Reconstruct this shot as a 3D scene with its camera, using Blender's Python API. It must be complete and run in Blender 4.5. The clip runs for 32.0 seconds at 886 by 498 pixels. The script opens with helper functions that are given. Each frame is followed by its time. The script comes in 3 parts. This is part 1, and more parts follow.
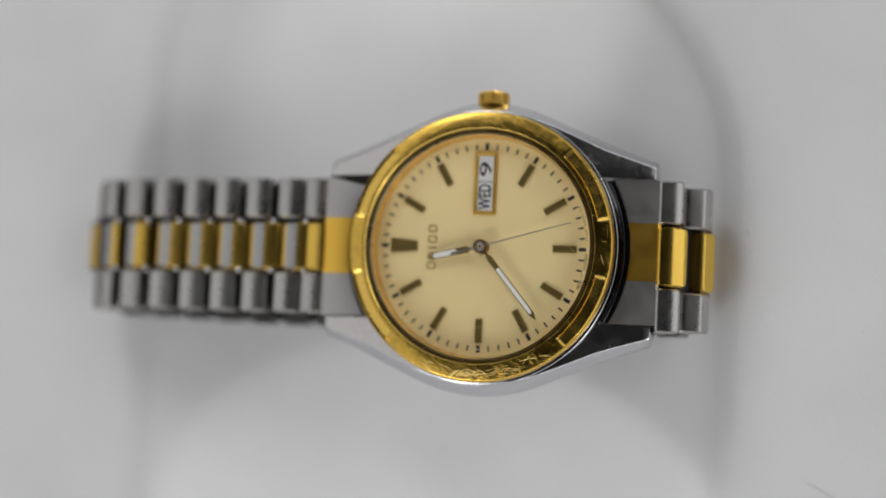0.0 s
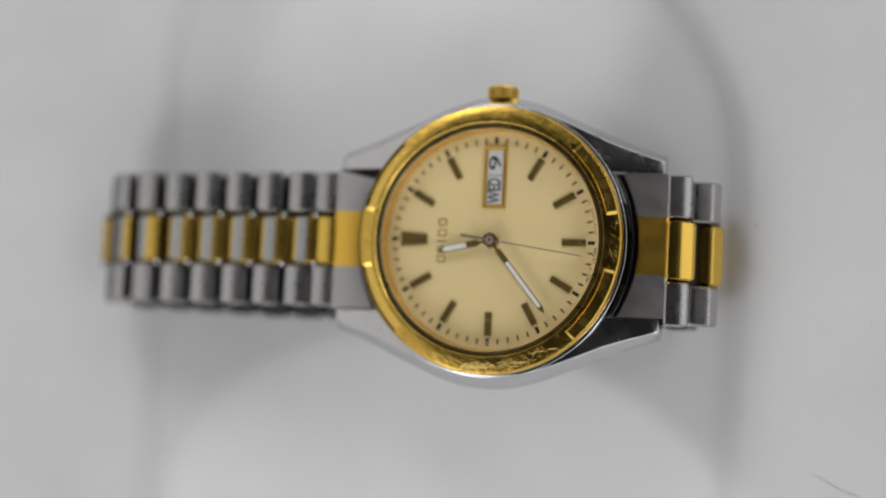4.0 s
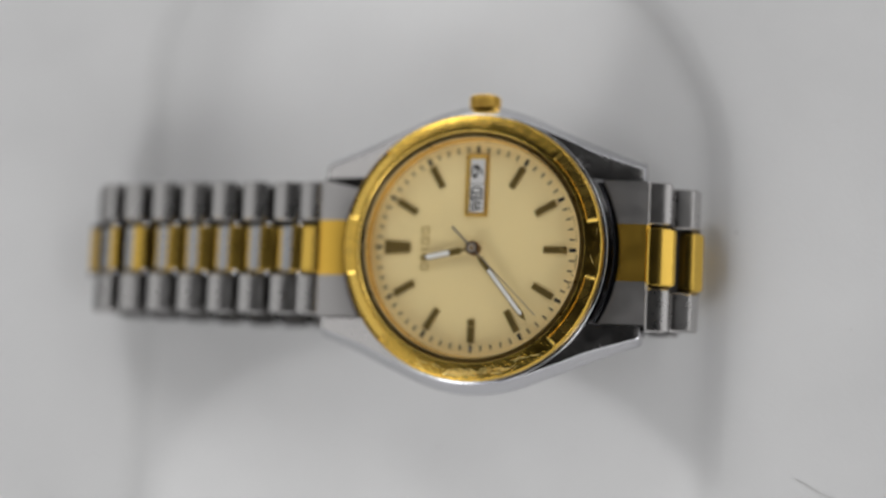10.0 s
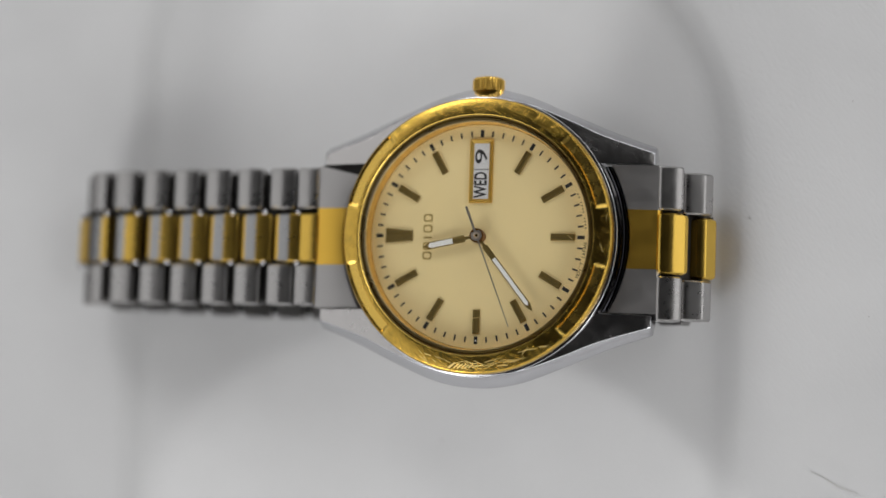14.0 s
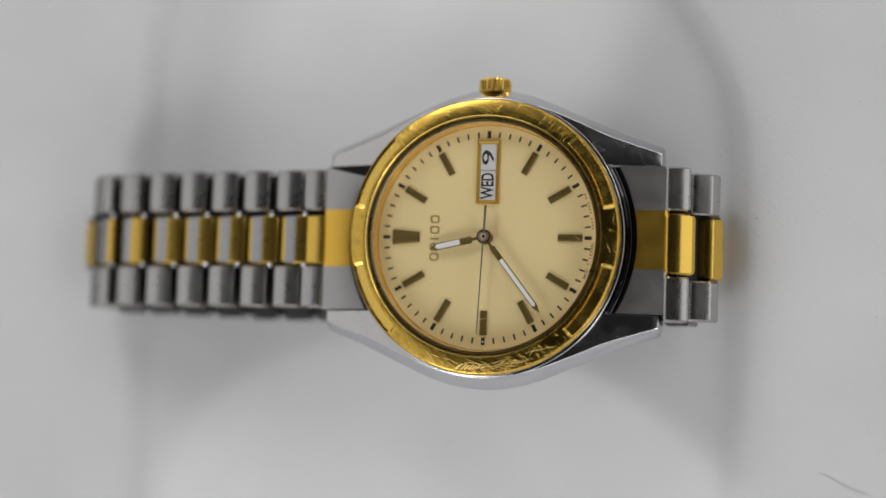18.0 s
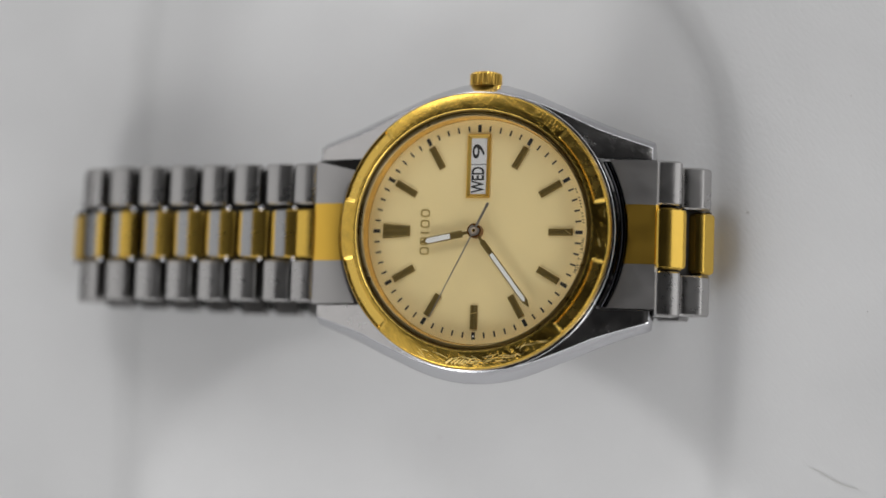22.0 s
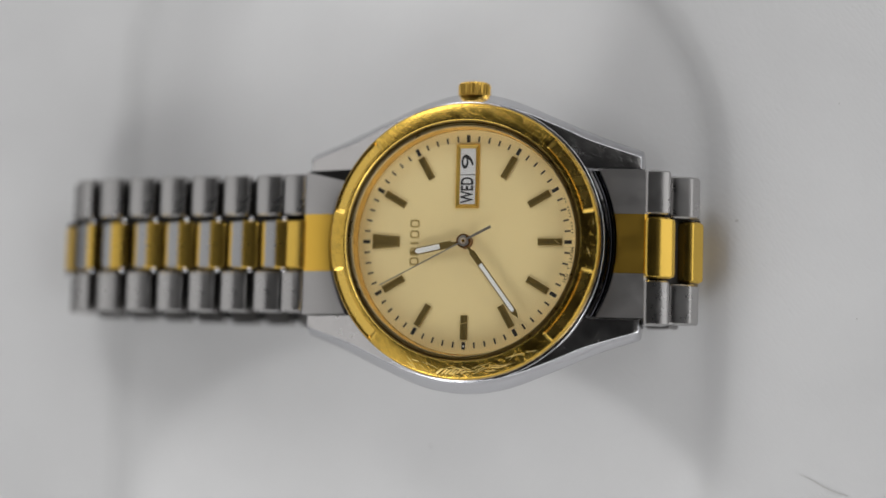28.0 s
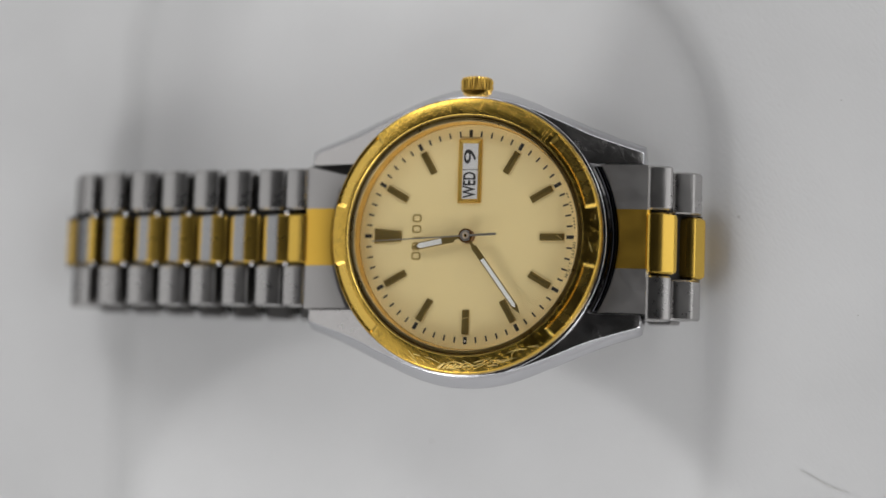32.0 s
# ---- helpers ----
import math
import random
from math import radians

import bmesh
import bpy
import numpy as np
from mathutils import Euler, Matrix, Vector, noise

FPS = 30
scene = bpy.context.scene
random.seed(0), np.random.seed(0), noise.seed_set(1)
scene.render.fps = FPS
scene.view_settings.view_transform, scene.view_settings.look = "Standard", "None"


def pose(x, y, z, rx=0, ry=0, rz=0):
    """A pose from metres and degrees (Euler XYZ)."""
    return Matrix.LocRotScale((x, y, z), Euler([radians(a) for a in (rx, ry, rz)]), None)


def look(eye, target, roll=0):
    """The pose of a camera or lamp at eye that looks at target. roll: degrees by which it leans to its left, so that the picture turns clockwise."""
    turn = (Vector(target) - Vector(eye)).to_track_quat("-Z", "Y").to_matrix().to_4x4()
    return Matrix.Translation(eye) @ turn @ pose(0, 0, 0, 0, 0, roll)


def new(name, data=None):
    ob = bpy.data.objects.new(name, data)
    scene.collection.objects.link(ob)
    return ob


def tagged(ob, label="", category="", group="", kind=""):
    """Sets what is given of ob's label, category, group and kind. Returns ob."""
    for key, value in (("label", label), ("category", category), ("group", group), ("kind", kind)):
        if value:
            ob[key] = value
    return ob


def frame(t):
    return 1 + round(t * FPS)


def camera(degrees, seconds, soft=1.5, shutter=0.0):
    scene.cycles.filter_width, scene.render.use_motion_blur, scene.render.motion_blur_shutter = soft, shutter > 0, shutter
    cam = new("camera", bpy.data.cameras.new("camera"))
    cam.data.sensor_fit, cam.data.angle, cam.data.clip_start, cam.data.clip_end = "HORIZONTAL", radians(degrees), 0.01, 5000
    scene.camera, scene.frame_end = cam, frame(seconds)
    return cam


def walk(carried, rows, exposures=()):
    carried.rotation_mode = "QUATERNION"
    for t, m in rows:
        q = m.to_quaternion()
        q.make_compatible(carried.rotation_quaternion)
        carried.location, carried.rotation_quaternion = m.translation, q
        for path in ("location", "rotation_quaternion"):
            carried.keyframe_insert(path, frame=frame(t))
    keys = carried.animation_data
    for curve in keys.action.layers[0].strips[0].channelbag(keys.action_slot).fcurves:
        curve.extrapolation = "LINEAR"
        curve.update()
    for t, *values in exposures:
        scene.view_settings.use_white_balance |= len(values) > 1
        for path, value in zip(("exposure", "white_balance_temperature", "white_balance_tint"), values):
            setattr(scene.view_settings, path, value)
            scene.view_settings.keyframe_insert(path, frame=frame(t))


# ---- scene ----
# Scene in metres; sizes below are given in millimetres and scaled by MM.
MM = 0.001
DIAL_Z = 15.5          # height of the dial plate over the tray's recess, mm
RIM_Z = 1.7            # height of the tray's rim over its recess, mm

# ---- camera ----
cam = camera(25.0, 32.0, soft=1.5)
cam.data.dof.use_dof = True
cam.data.dof.focus_distance = 0.2550
cam.data.dof.aperture_fstop = 6.4
walk(cam, [
    (0, pose(0.06578, -0.02507, 0.26858, 6.166, 15.418, 2.951)),
    (0.5, pose(0.06542, -0.02526, 0.26894, 6.089, 15.435, 3.021)),
    (1, pose(0.06581, -0.02578, 0.26856, 6.094, 15.691, 3.115)),
    (1.5, pose(0.06527, -0.02492, 0.26855, 6.064, 15.571, 3.257)),
    (2, pose(0.06568, -0.02576, 0.26908, 6.301, 15.466, 3.294)),
    (2.5, pose(0.06609, -0.02450, 0.27025, 5.909, 15.503, 3.046)),
    (3, pose(0.06630, -0.02458, 0.26990, 5.909, 15.743, 3.031)),
    (3.5, pose(0.06626, -0.02483, 0.26996, 5.934, 15.730, 3.027)),
    (5.5, pose(0.06747, -0.02496, 0.27078, 5.858, 15.876, 2.809)),
    (6, pose(0.06610, -0.02634, 0.27174, 6.153, 15.575, 2.817)),
    (6.5, pose(0.06719, -0.02647, 0.27127, 6.150, 15.913, 2.997)),
    (7, pose(0.06719, -0.02637, 0.27142, 6.137, 15.860, 2.950)),
    (7.5, pose(0.06719, -0.02602, 0.27086, 6.149, 15.801, 3.050)),
    (8, pose(0.06652, -0.02741, 0.27080, 6.315, 15.683, 2.910)),
    (8.5, pose(0.06782, -0.02704, 0.27235, 6.316, 15.736, 2.735)),
    (9, pose(0.06923, -0.02588, 0.27100, 6.288, 16.122, 2.691)),
    (9.5, pose(0.06843, -0.02613, 0.27147, 6.143, 15.923, 2.565)),
    (10, pose(0.06991, -0.02605, 0.27139, 6.307, 15.915, 2.708)),
    (10.5, pose(0.06758, -0.02558, 0.26862, 6.196, 15.848, 2.747)),
    (11, pose(0.06567, -0.02451, 0.26703, 5.826, 15.604, 2.447)),
    (11.5, pose(0.06645, -0.02486, 0.26799, 5.802, 15.549, 2.400)),
    (12, pose(0.06573, -0.02566, 0.26597, 6.118, 15.711, 2.299)),
    (12.5, pose(0.06377, -0.02507, 0.26311, 5.782, 15.468, 2.144)),
    (13, pose(0.06272, -0.02549, 0.26257, 5.875, 15.130, 2.298)),
    (13.5, pose(0.06356, -0.02573, 0.26361, 5.821, 15.251, 2.504)),
    (14, pose(0.06466, -0.02421, 0.26341, 5.575, 15.453, 2.130)),
    (14.5, pose(0.06441, -0.02529, 0.26360, 5.794, 15.466, 2.188)),
    (16.5, pose(0.06334, -0.02581, 0.26500, 5.882, 15.013, 2.211)),
    (17, pose(0.06432, -0.02522, 0.26484, 5.774, 15.329, 2.109)),
    (17.5, pose(0.06456, -0.02545, 0.26436, 5.810, 15.536, 2.068)),
    (18, pose(0.06399, -0.02539, 0.26328, 5.841, 15.520, 2.023)),
    (18.5, pose(0.06294, -0.02615, 0.26297, 6.000, 15.128, 2.165)),
    (19, pose(0.06321, -0.02638, 0.26371, 5.891, 15.165, 2.233)),
    (19.5, pose(0.06458, -0.02684, 0.26297, 6.096, 15.427, 2.138)),
    (20, pose(0.06489, -0.02569, 0.26325, 5.878, 15.471, 2.037)),
    (20.5, pose(0.06379, -0.02565, 0.26383, 5.864, 15.312, 2.077)),
    (21, pose(0.06298, -0.02584, 0.26279, 5.844, 15.275, 2.066)),
    (21.5, pose(0.06298, -0.02559, 0.26302, 5.795, 15.085, 2.045)),
    (22, pose(0.06368, -0.02595, 0.26249, 5.825, 15.212, 2.064)),
    (22.5, pose(0.06568, -0.02460, 0.26192, 5.736, 15.530, 1.845)),
    (23, pose(0.06446, -0.02424, 0.26227, 5.558, 15.276, 1.785)),
    (23.5, pose(0.06393, -0.02471, 0.26163, 5.632, 15.304, 1.937)),
    (24, pose(0.06370, -0.02486, 0.26246, 5.695, 15.037, 2.033)),
    (24.5, pose(0.06361, -0.02388, 0.26275, 5.566, 14.968, 1.961)),
    (25, pose(0.06435, -0.02473, 0.26322, 5.692, 15.068, 1.829)),
    (25.5, pose(0.06489, -0.02468, 0.26357, 5.716, 15.174, 1.767)),
    (27.5, pose(0.06426, -0.02573, 0.26285, 5.972, 15.112, 1.948)),
    (28, pose(0.06492, -0.02350, 0.26294, 5.455, 15.214, 1.628)),
    (28.5, pose(0.06489, -0.02500, 0.26236, 5.769, 15.364, 1.866)),
    (29, pose(0.06432, -0.02404, 0.26239, 5.508, 15.314, 1.771)),
    (29.5, pose(0.06531, -0.02413, 0.26272, 5.640, 15.352, 1.947)),
    (30, pose(0.06465, -0.02503, 0.26281, 5.800, 15.108, 1.877)),
    (30.5, pose(0.06565, -0.02491, 0.26256, 5.637, 15.383, 1.721)),
    (31, pose(0.06458, -0.02480, 0.26309, 5.570, 15.218, 1.746)),
    (31.5, pose(0.06400, -0.02495, 0.26321, 5.555, 15.216, 1.763)),
    (32, pose(0.06412, -0.02449, 0.26311, 5.584, 15.058, 1.881)),
])

# ---- world and lights ----
world = bpy.data.worlds.new("world")
scene.world = world
world.use_nodes = True
world.node_tree.nodes["Background"].inputs[0].default_value = (0.9, 0.95, 1.0, 1)
world.node_tree.nodes["Background"].inputs[1].default_value = 0.02


def softbox(name, eye, target, sx, sy, watts, colour):
    data = bpy.data.lights.new(name, "AREA")
    data.shape, data.size, data.size_y = "RECTANGLE", sx, sy
    data.energy, data.color = watts, colour
    ob = new(name, data)
    ob.matrix_world = look(eye, target)
    return ob


# four lit tent panels round the table; the tent is open overhead
PANEL = (1.0, 0.997, 0.995)
softbox("panel_west", (-0.50, -0.07, 0.40), (0, 0, 0), 1.06, 0.58, 1.0, PANEL)
softbox("panel_east", (0.54, 0.0, 0.15), (0, 0, 0), 1.00, 0.24, 0.60, PANEL)
softbox("panel_north", (0.0, 0.54, 0.25), (0, 0, 0), 1.10, 0.28, 0.84, PANEL)
softbox("panel_south", (0.0, -0.54, 0.22), (0, 0, 0), 1.10, 0.26, 0.90, PANEL)
# four soft fill lamps, unseen, added to brighten the board from its corners
for name, x, y, z, watts in (("fill_north_west", -0.28, 0.56, 0.42, 0.80), ("fill_south_west", -0.28, -0.56, 0.42, 0.80), ("fill_north_east", 0.60, 0.42, 0.38, 0.55), ("fill_south_east", 0.60, -0.42, 0.38, 0.80)):
    softbox(name, (x, y, z), (0, 0, 0), 0.24, 0.24, watts, PANEL)


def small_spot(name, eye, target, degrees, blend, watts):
    """An added, unseen spot that throws an oval pool of light on the board."""
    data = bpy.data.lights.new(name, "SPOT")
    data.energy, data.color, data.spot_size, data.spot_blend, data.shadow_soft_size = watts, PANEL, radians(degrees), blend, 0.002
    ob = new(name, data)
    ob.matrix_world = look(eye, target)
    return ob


# two spots added to make the bright pools beside the watch
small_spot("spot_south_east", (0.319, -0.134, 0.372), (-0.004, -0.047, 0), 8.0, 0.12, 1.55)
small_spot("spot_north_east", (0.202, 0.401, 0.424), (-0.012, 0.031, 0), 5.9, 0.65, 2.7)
scene.view_settings.exposure = 0.49


# ---- materials ----
def material(name):
    m = bpy.data.materials.new(name)
    m.use_nodes = True
    nt = m.node_tree
    return m, nt, nt.nodes["Principled BSDF"]


def add(nt, kind, **values):
    n = nt.nodes.new(kind)
    for key, value in values.items():
        n.inputs[key.replace("_", " ")].default_value = value
    return n


def coords(nt, scale=(1, 1, 1)):
    tc = nt.nodes.new("ShaderNodeTexCoord")
    mp = nt.nodes.new("ShaderNodeMapping")
    mp.inputs["Scale"].default_value = scale
    nt.links.new(tc.outputs["Object"], mp.inputs["Vector"])
    return mp.outputs["Vector"]


def ramp(nt, src, lo, hi, a, b):
    r = nt.nodes.new("ShaderNodeMapRange")
    r.inputs["From Min"].default_value, r.inputs["From Max"].default_value = lo, hi
    r.inputs["To Min"].default_value, r.inputs["To Max"].default_value = a, b
    nt.links.new(src, r.inputs["Value"])
    return r.outputs["Result"]


def mixed(nt, fac, a, b):
    n = nt.nodes.new("ShaderNodeMix")
    n.data_type = "RGBA"
    n.inputs["A"].default_value, n.inputs["B"].default_value = (*a, 1), (*b, 1)
    nt.links.new(fac, n.inputs["Factor"])
    return n.outputs["Result"]


def metal(name, colour, rough, wear=0.0, brush=None, scratch=0.0, dirt=None, pits=0.0):
    """A metal with grain (brush: stretched noise), fine scratches and dull patches."""
    m, nt, p = material(name)
    p.inputs["Metallic"].default_value = 1.0
    p.inputs["Base Color"].default_value = (*colour, 1)
    vec = coords(nt)
    big = add(nt, "ShaderNodeTexNoise", Scale=420.0, Detail=4.0, Roughness=0.6)
    nt.links.new(vec, big.inputs["Vector"])
    fac = big.outputs["Fac"]
    heights = []
    if brush:
        grain = add(nt, "ShaderNodeTexNoise", Scale=1.0, Detail=3.0, Roughness=0.7)
        nt.links.new(coords(nt, brush), grain.inputs["Vector"])
        heights.append((grain.outputs["Fac"], 0.05))
        nt.links.new(ramp(nt, grain.outputs["Fac"], 0.3, 0.7, rough * 0.8, rough * 1.25), p.inputs["Roughness"])
    else:
        nt.links.new(ramp(nt, fac, 0.35, 0.7, rough, rough + wear), p.inputs["Roughness"])
    if pits:
        fine = add(nt, "ShaderNodeTexNoise", Scale=4200.0, Detail=2.0, Roughness=0.6)
        nt.links.new(vec, fine.inputs["Vector"])
        heights.append((fine.outputs["Fac"], pits))
    if scratch:
        for turn, sc in ((0.5, (330, 13000, 900)), (-0.9, (11000, 380, 900)), (2.2, (420, 9000, 700)), (1.2, (160, 6500, 700))):
            s = add(nt, "ShaderNodeTexNoise", Scale=1.0, Detail=1.0, Roughness=0.4)
            tc = nt.nodes.new("ShaderNodeTexCoord")
            mp = nt.nodes.new("ShaderNodeMapping")
            mp.inputs["Rotation"].default_value = (0, 0, turn)
            mp2 = nt.nodes.new("ShaderNodeMapping")
            mp2.inputs["Scale"].default_value = sc
            nt.links.new(tc.outputs["Object"], mp.inputs["Vector"])
            nt.links.new(mp.outputs["Vector"], mp2.inputs["Vector"])
            nt.links.new(mp2.outputs["Vector"], s.inputs["Vector"])
            heights.append((ramp(nt, s.outputs["Fac"], 0.62, 0.72, 0.0, 1.0), scratch))
    if dirt:
        nt.links.new(mixed(nt, ramp(nt, fac, 0.5, 0.75, 0.0, 1.0), colour, dirt), p.inputs["Base Color"])
    last = None
    for src, strength in heights:
        b = add(nt, "ShaderNodeBump", Strength=strength, Distance=0.00001)
        nt.links.new(src, b.inputs["Height"])
        if last:
            nt.links.new(last, b.inputs["Normal"])
        last = b.outputs["Normal"]
    if last:
        nt.links.new(last, p.inputs["Normal"])
    return m


def plain(name, colour, rough, metallic=0.0, vary=0.08, scale=900.0, bump=0.0):
    m, nt, p = material(name)
    p.inputs["Metallic"].default_value = metallic
    p.inputs["Roughness"].default_value = rough
    n = add(nt, "ShaderNodeTexNoise", Scale=scale, Detail=5.0, Roughness=0.6)
    nt.links.new(coords(nt), n.inputs["Vector"])
    a = tuple(c * (1 - vary) for c in colour)
    b = tuple(min(1, c * (1 + vary)) for c in colour)
    nt.links.new(mixed(nt, ramp(nt, n.outputs["Fac"], 0.3, 0.7, 0, 1), a, b), p.inputs["Base Color"])
    if bump:
        bn = add(nt, "ShaderNodeBump", Strength=bump, Distance=0.00004)
        nt.links.new(n.outputs["Fac"], bn.inputs["Height"])
        nt.links.new(bn.outputs["Normal"], p.inputs["Normal"])
    return m


def white_board():
    """Off-white lining with a fine slanted weave and faint blotches."""
    m, nt, p = material("white_lining")
    p.inputs["Roughness"].default_value = 0.75
    vec = coords(nt)
    blot = add(nt, "ShaderNodeTexNoise", Scale=35.0, Detail=5.0, Roughness=0.55)
    nt.links.new(vec, blot.inputs["Vector"])
    nt.links.new(mixed(nt, ramp(nt, blot.outputs["Fac"], 0.3, 0.7, 0, 1), (0.60, 0.60, 0.605), (0.66, 0.66, 0.665)), p.inputs["Base Color"])
    weave = add(nt, "ShaderNodeTexNoise", Scale=1.0, Detail=3.0, Roughness=0.6)
    tc = nt.nodes.new("ShaderNodeTexCoord")
    mp = nt.nodes.new("ShaderNodeMapping")
    mp.inputs["Rotation"].default_value = (0, 0, 0.95)
    mp2 = nt.nodes.new("ShaderNodeMapping")
    mp2.inputs["Scale"].default_value = (1000, 3000, 1000)
    nt.links.new(tc.outputs["Object"], mp.inputs["Vector"])
    nt.links.new(mp.outputs["Vector"], mp2.inputs["Vector"])
    nt.links.new(mp2.outputs["Vector"], weave.inputs["Vector"])
    b = add(nt, "ShaderNodeBump", Strength=0.5, Distance=0.00012)
    nt.links.new(weave.outputs["Fac"], b.inputs["Height"])
    nt.links.new(b.outputs["Normal"], p.inputs["Normal"])
    return m


def clear_glass():
    m, nt, p = material("crystal_glass")
    nt.nodes.remove(p)
    out = nt.nodes["Material Output"]
    tr = nt.nodes.new("ShaderNodeBsdfTransparent")
    gl = add(nt, "ShaderNodeBsdfGlossy", Roughness=0.03)
    fr = add(nt, "ShaderNodeFresnel", IOR=1.5)
    mx = nt.nodes.new("ShaderNodeMixShader")
    nt.links.new(fr.outputs[0], mx.inputs[0])
    nt.links.new(tr.outputs[0], mx.inputs[1])
    nt.links.new(gl.outputs[0], mx.inputs[2])
    nt.links.new(mx.outputs[0], out.inputs["Surface"])
    return m


WHITE = white_board()
WALL = plain("grey_wall_paint", (0.16, 0.16, 0.16), 0.9, vary=0.05, scale=20)
CEILING = plain("dark_ceiling", (0.05, 0.05, 0.053), 0.9, vary=0.05, scale=20)
STEEL = metal("polished_steel", (0.56, 0.56, 0.58), 0.05, wear=0.07, scratch=0.25)
STEEL_SATIN = metal("satin_steel", (0.40, 0.388, 0.384), 0.40, wear=0.08, scratch=0.08, pits=0.16)
LUG_TOP = metal("scratched_lug_steel", (0.50, 0.485, 0.478), 0.19, wear=0.10, scratch=0.4, pits=0.15)
STEEL_LINK = metal("worn_link_steel", (0.40, 0.39, 0.385), 0.26, wear=0.10, scratch=0.12)
STEEL_DARK = metal("shadowed_steel", (0.30, 0.30, 0.31), 0.35, wear=0.1)
HAND_STEEL = metal("brown_hand_steel", (0.42, 0.39, 0.35), 0.36, wear=0.1)
# near-black that stands for the shade in gaps between parts
GAP_SHADE = plain("gap_shade_black", (0.02, 0.019, 0.018), 0.75, vary=0.3)
# steel coloured almost black for the dark reflections and shade in crevices
SHADED_STEEL = metal("shade_darkened_steel", (0.06, 0.06, 0.065), 0.08, wear=0.1)
GOLD = metal("worn_gold_plate", (0.62, 0.40, 0.075), 0.15, wear=0.10, scratch=0.7, dirt=(0.38, 0.25, 0.06), pits=0.5)
GOLD_BRIGHT = metal("polished_gold_plate", (0.70, 0.45, 0.09), 0.10, wear=0.08, scratch=0.15)
GOLD_FACET = metal("rubbed_gold_facet", (0.70, 0.47, 0.105), 0.20, wear=0.12, scratch=0.3, pits=0.3)
GOLD_PLATE = metal("brushed_gold_plate", (0.77, 0.475, 0.075), 0.34, wear=0.06, scratch=0.1)
GOLD_SATIN = metal("satin_gold", (0.84, 0.58, 0.15), 0.30, wear=0.1)
GOLD_LINK = metal("gold_link_plate", (0.70, 0.46, 0.09), 0.20, wear=0.05, scratch=0.10)
GOLD_DULL = metal("bronzed_gold", (0.30, 0.22, 0.08), 0.42, wear=0.1, brush=(600, 7000, 600))
GOLD_CROWN = metal("amber_gold_crown", (0.68, 0.43, 0.09), 0.28, wear=0.1)
BARE_BRASS = metal("bare_brass", (0.88, 0.66, 0.26), 0.4, wear=0.1)
HUB = metal("brown_hub", (0.24, 0.11, 0.04), 0.35, wear=0.1)
HUB_CAP = metal("grey_brown_cap", (0.60, 0.50, 0.40), 0.5, wear=0.1)
# darker brown gold for the steep inner lip of the bezel
LIP_BROWN = metal("dark_brown_gold", (0.34, 0.24, 0.08), 0.24, wear=0.2, scratch=0.3)
GASKET = metal("tarnished_ring", (0.44, 0.36, 0.20), 0.25, wear=0.2, scratch=0.12)
DIAL = plain("champagne_dial", (0.92, 0.755, 0.395), 0.40, metallic=0.05, vary=0.015, scale=300)
FLANGE = plain("champagne_flange", (0.82, 0.54, 0.16), 0.25, metallic=0.75, vary=0.16, scale=700)
LUME = plain("white_lume", (0.84, 0.85, 0.84), 0.6, vary=0.03)
TICK_INK = plain("faded_black_ink", (0.055, 0.048, 0.04), 0.5, vary=0.25)
INK = plain("black_ink", (0.02, 0.02, 0.022), 0.5, vary=0.2)
PALE_INK = plain("gold_ink", (0.46, 0.33, 0.11), 0.45, metallic=0.5, vary=0.1)
DISC = plain("date_disc_white", (0.70, 0.71, 0.73), 0.6, vary=0.02)
GLASS = clear_glass()


def worn_gold_link(centre, half):
    """Gold plating rubbed through to steel on the high middle of a link."""
    m = metal("rubbed_gold_link", (0.66, 0.43, 0.085), 0.27, wear=0.04, scratch=0.06)
    nt = m.node_tree
    p = nt.nodes["Principled BSDF"]
    tc = nt.nodes.new("ShaderNodeTexCoord")
    sep = nt.nodes.new("ShaderNodeSeparateXYZ")
    nt.links.new(tc.outputs["Object"], sep.inputs[0])
    n = add(nt, "ShaderNodeTexNoise", Scale=900.0, Detail=3.0, Roughness=0.6)
    geo = nt.nodes.new("ShaderNodeObjectInfo")
    shift = nt.nodes.new("ShaderNodeVectorMath")
    shift.operation = "ADD"
    nt.links.new(tc.outputs["Object"], shift.inputs[0])
    nt.links.new(geo.outputs["Random"], shift.inputs[1])
    nt.links.new(shift.outputs[0], n.inputs["Vector"])

    def calc(op, a, b):
        k = nt.nodes.new("ShaderNodeMath")
        k.operation = op
        for slot, v in zip(k.inputs, (a, b)):
            if isinstance(v, (int, float)):
                slot.default_value = v
            else:
                nt.links.new(v, slot)
        return k.outputs[0]
    u = calc("ABSOLUTE", calc("SUBTRACT", sep.outputs["X"], centre * MM), 0)
    v = calc("ABSOLUTE", sep.outputs["Y"], 0)
    rub = calc("SUBTRACT", n.outputs["Fac"], 0.5)
    u = calc("ADD", u, calc("MULTIPLY", rub, 0.0003))
    v = calc("ADD", v, calc("MULTIPLY", rub, 0.0005))
    mask = calc("MULTIPLY", ramp(nt, u, (half - 0.07) * MM, (half + 0.08) * MM, 1.0, 0.0), ramp(nt, v, 0.0032, 0.0034, 1.0, 0.0))
    nt.links.new(mixed(nt, mask, (0.66, 0.43, 0.085), (0.34, 0.34, 0.345)), p.inputs["Base Color"])
    return m


GOLD_WORN = worn_gold_link(-0.97, 0.80)
GOLD_BARE = worn_gold_link(0.9, 1.9)
GOLD_BARE_END = worn_gold_link(0.3, 2.3)
FIBRE = plain("pale_fibre", (0.58, 0.575, 0.56), 0.9, vary=0.1)
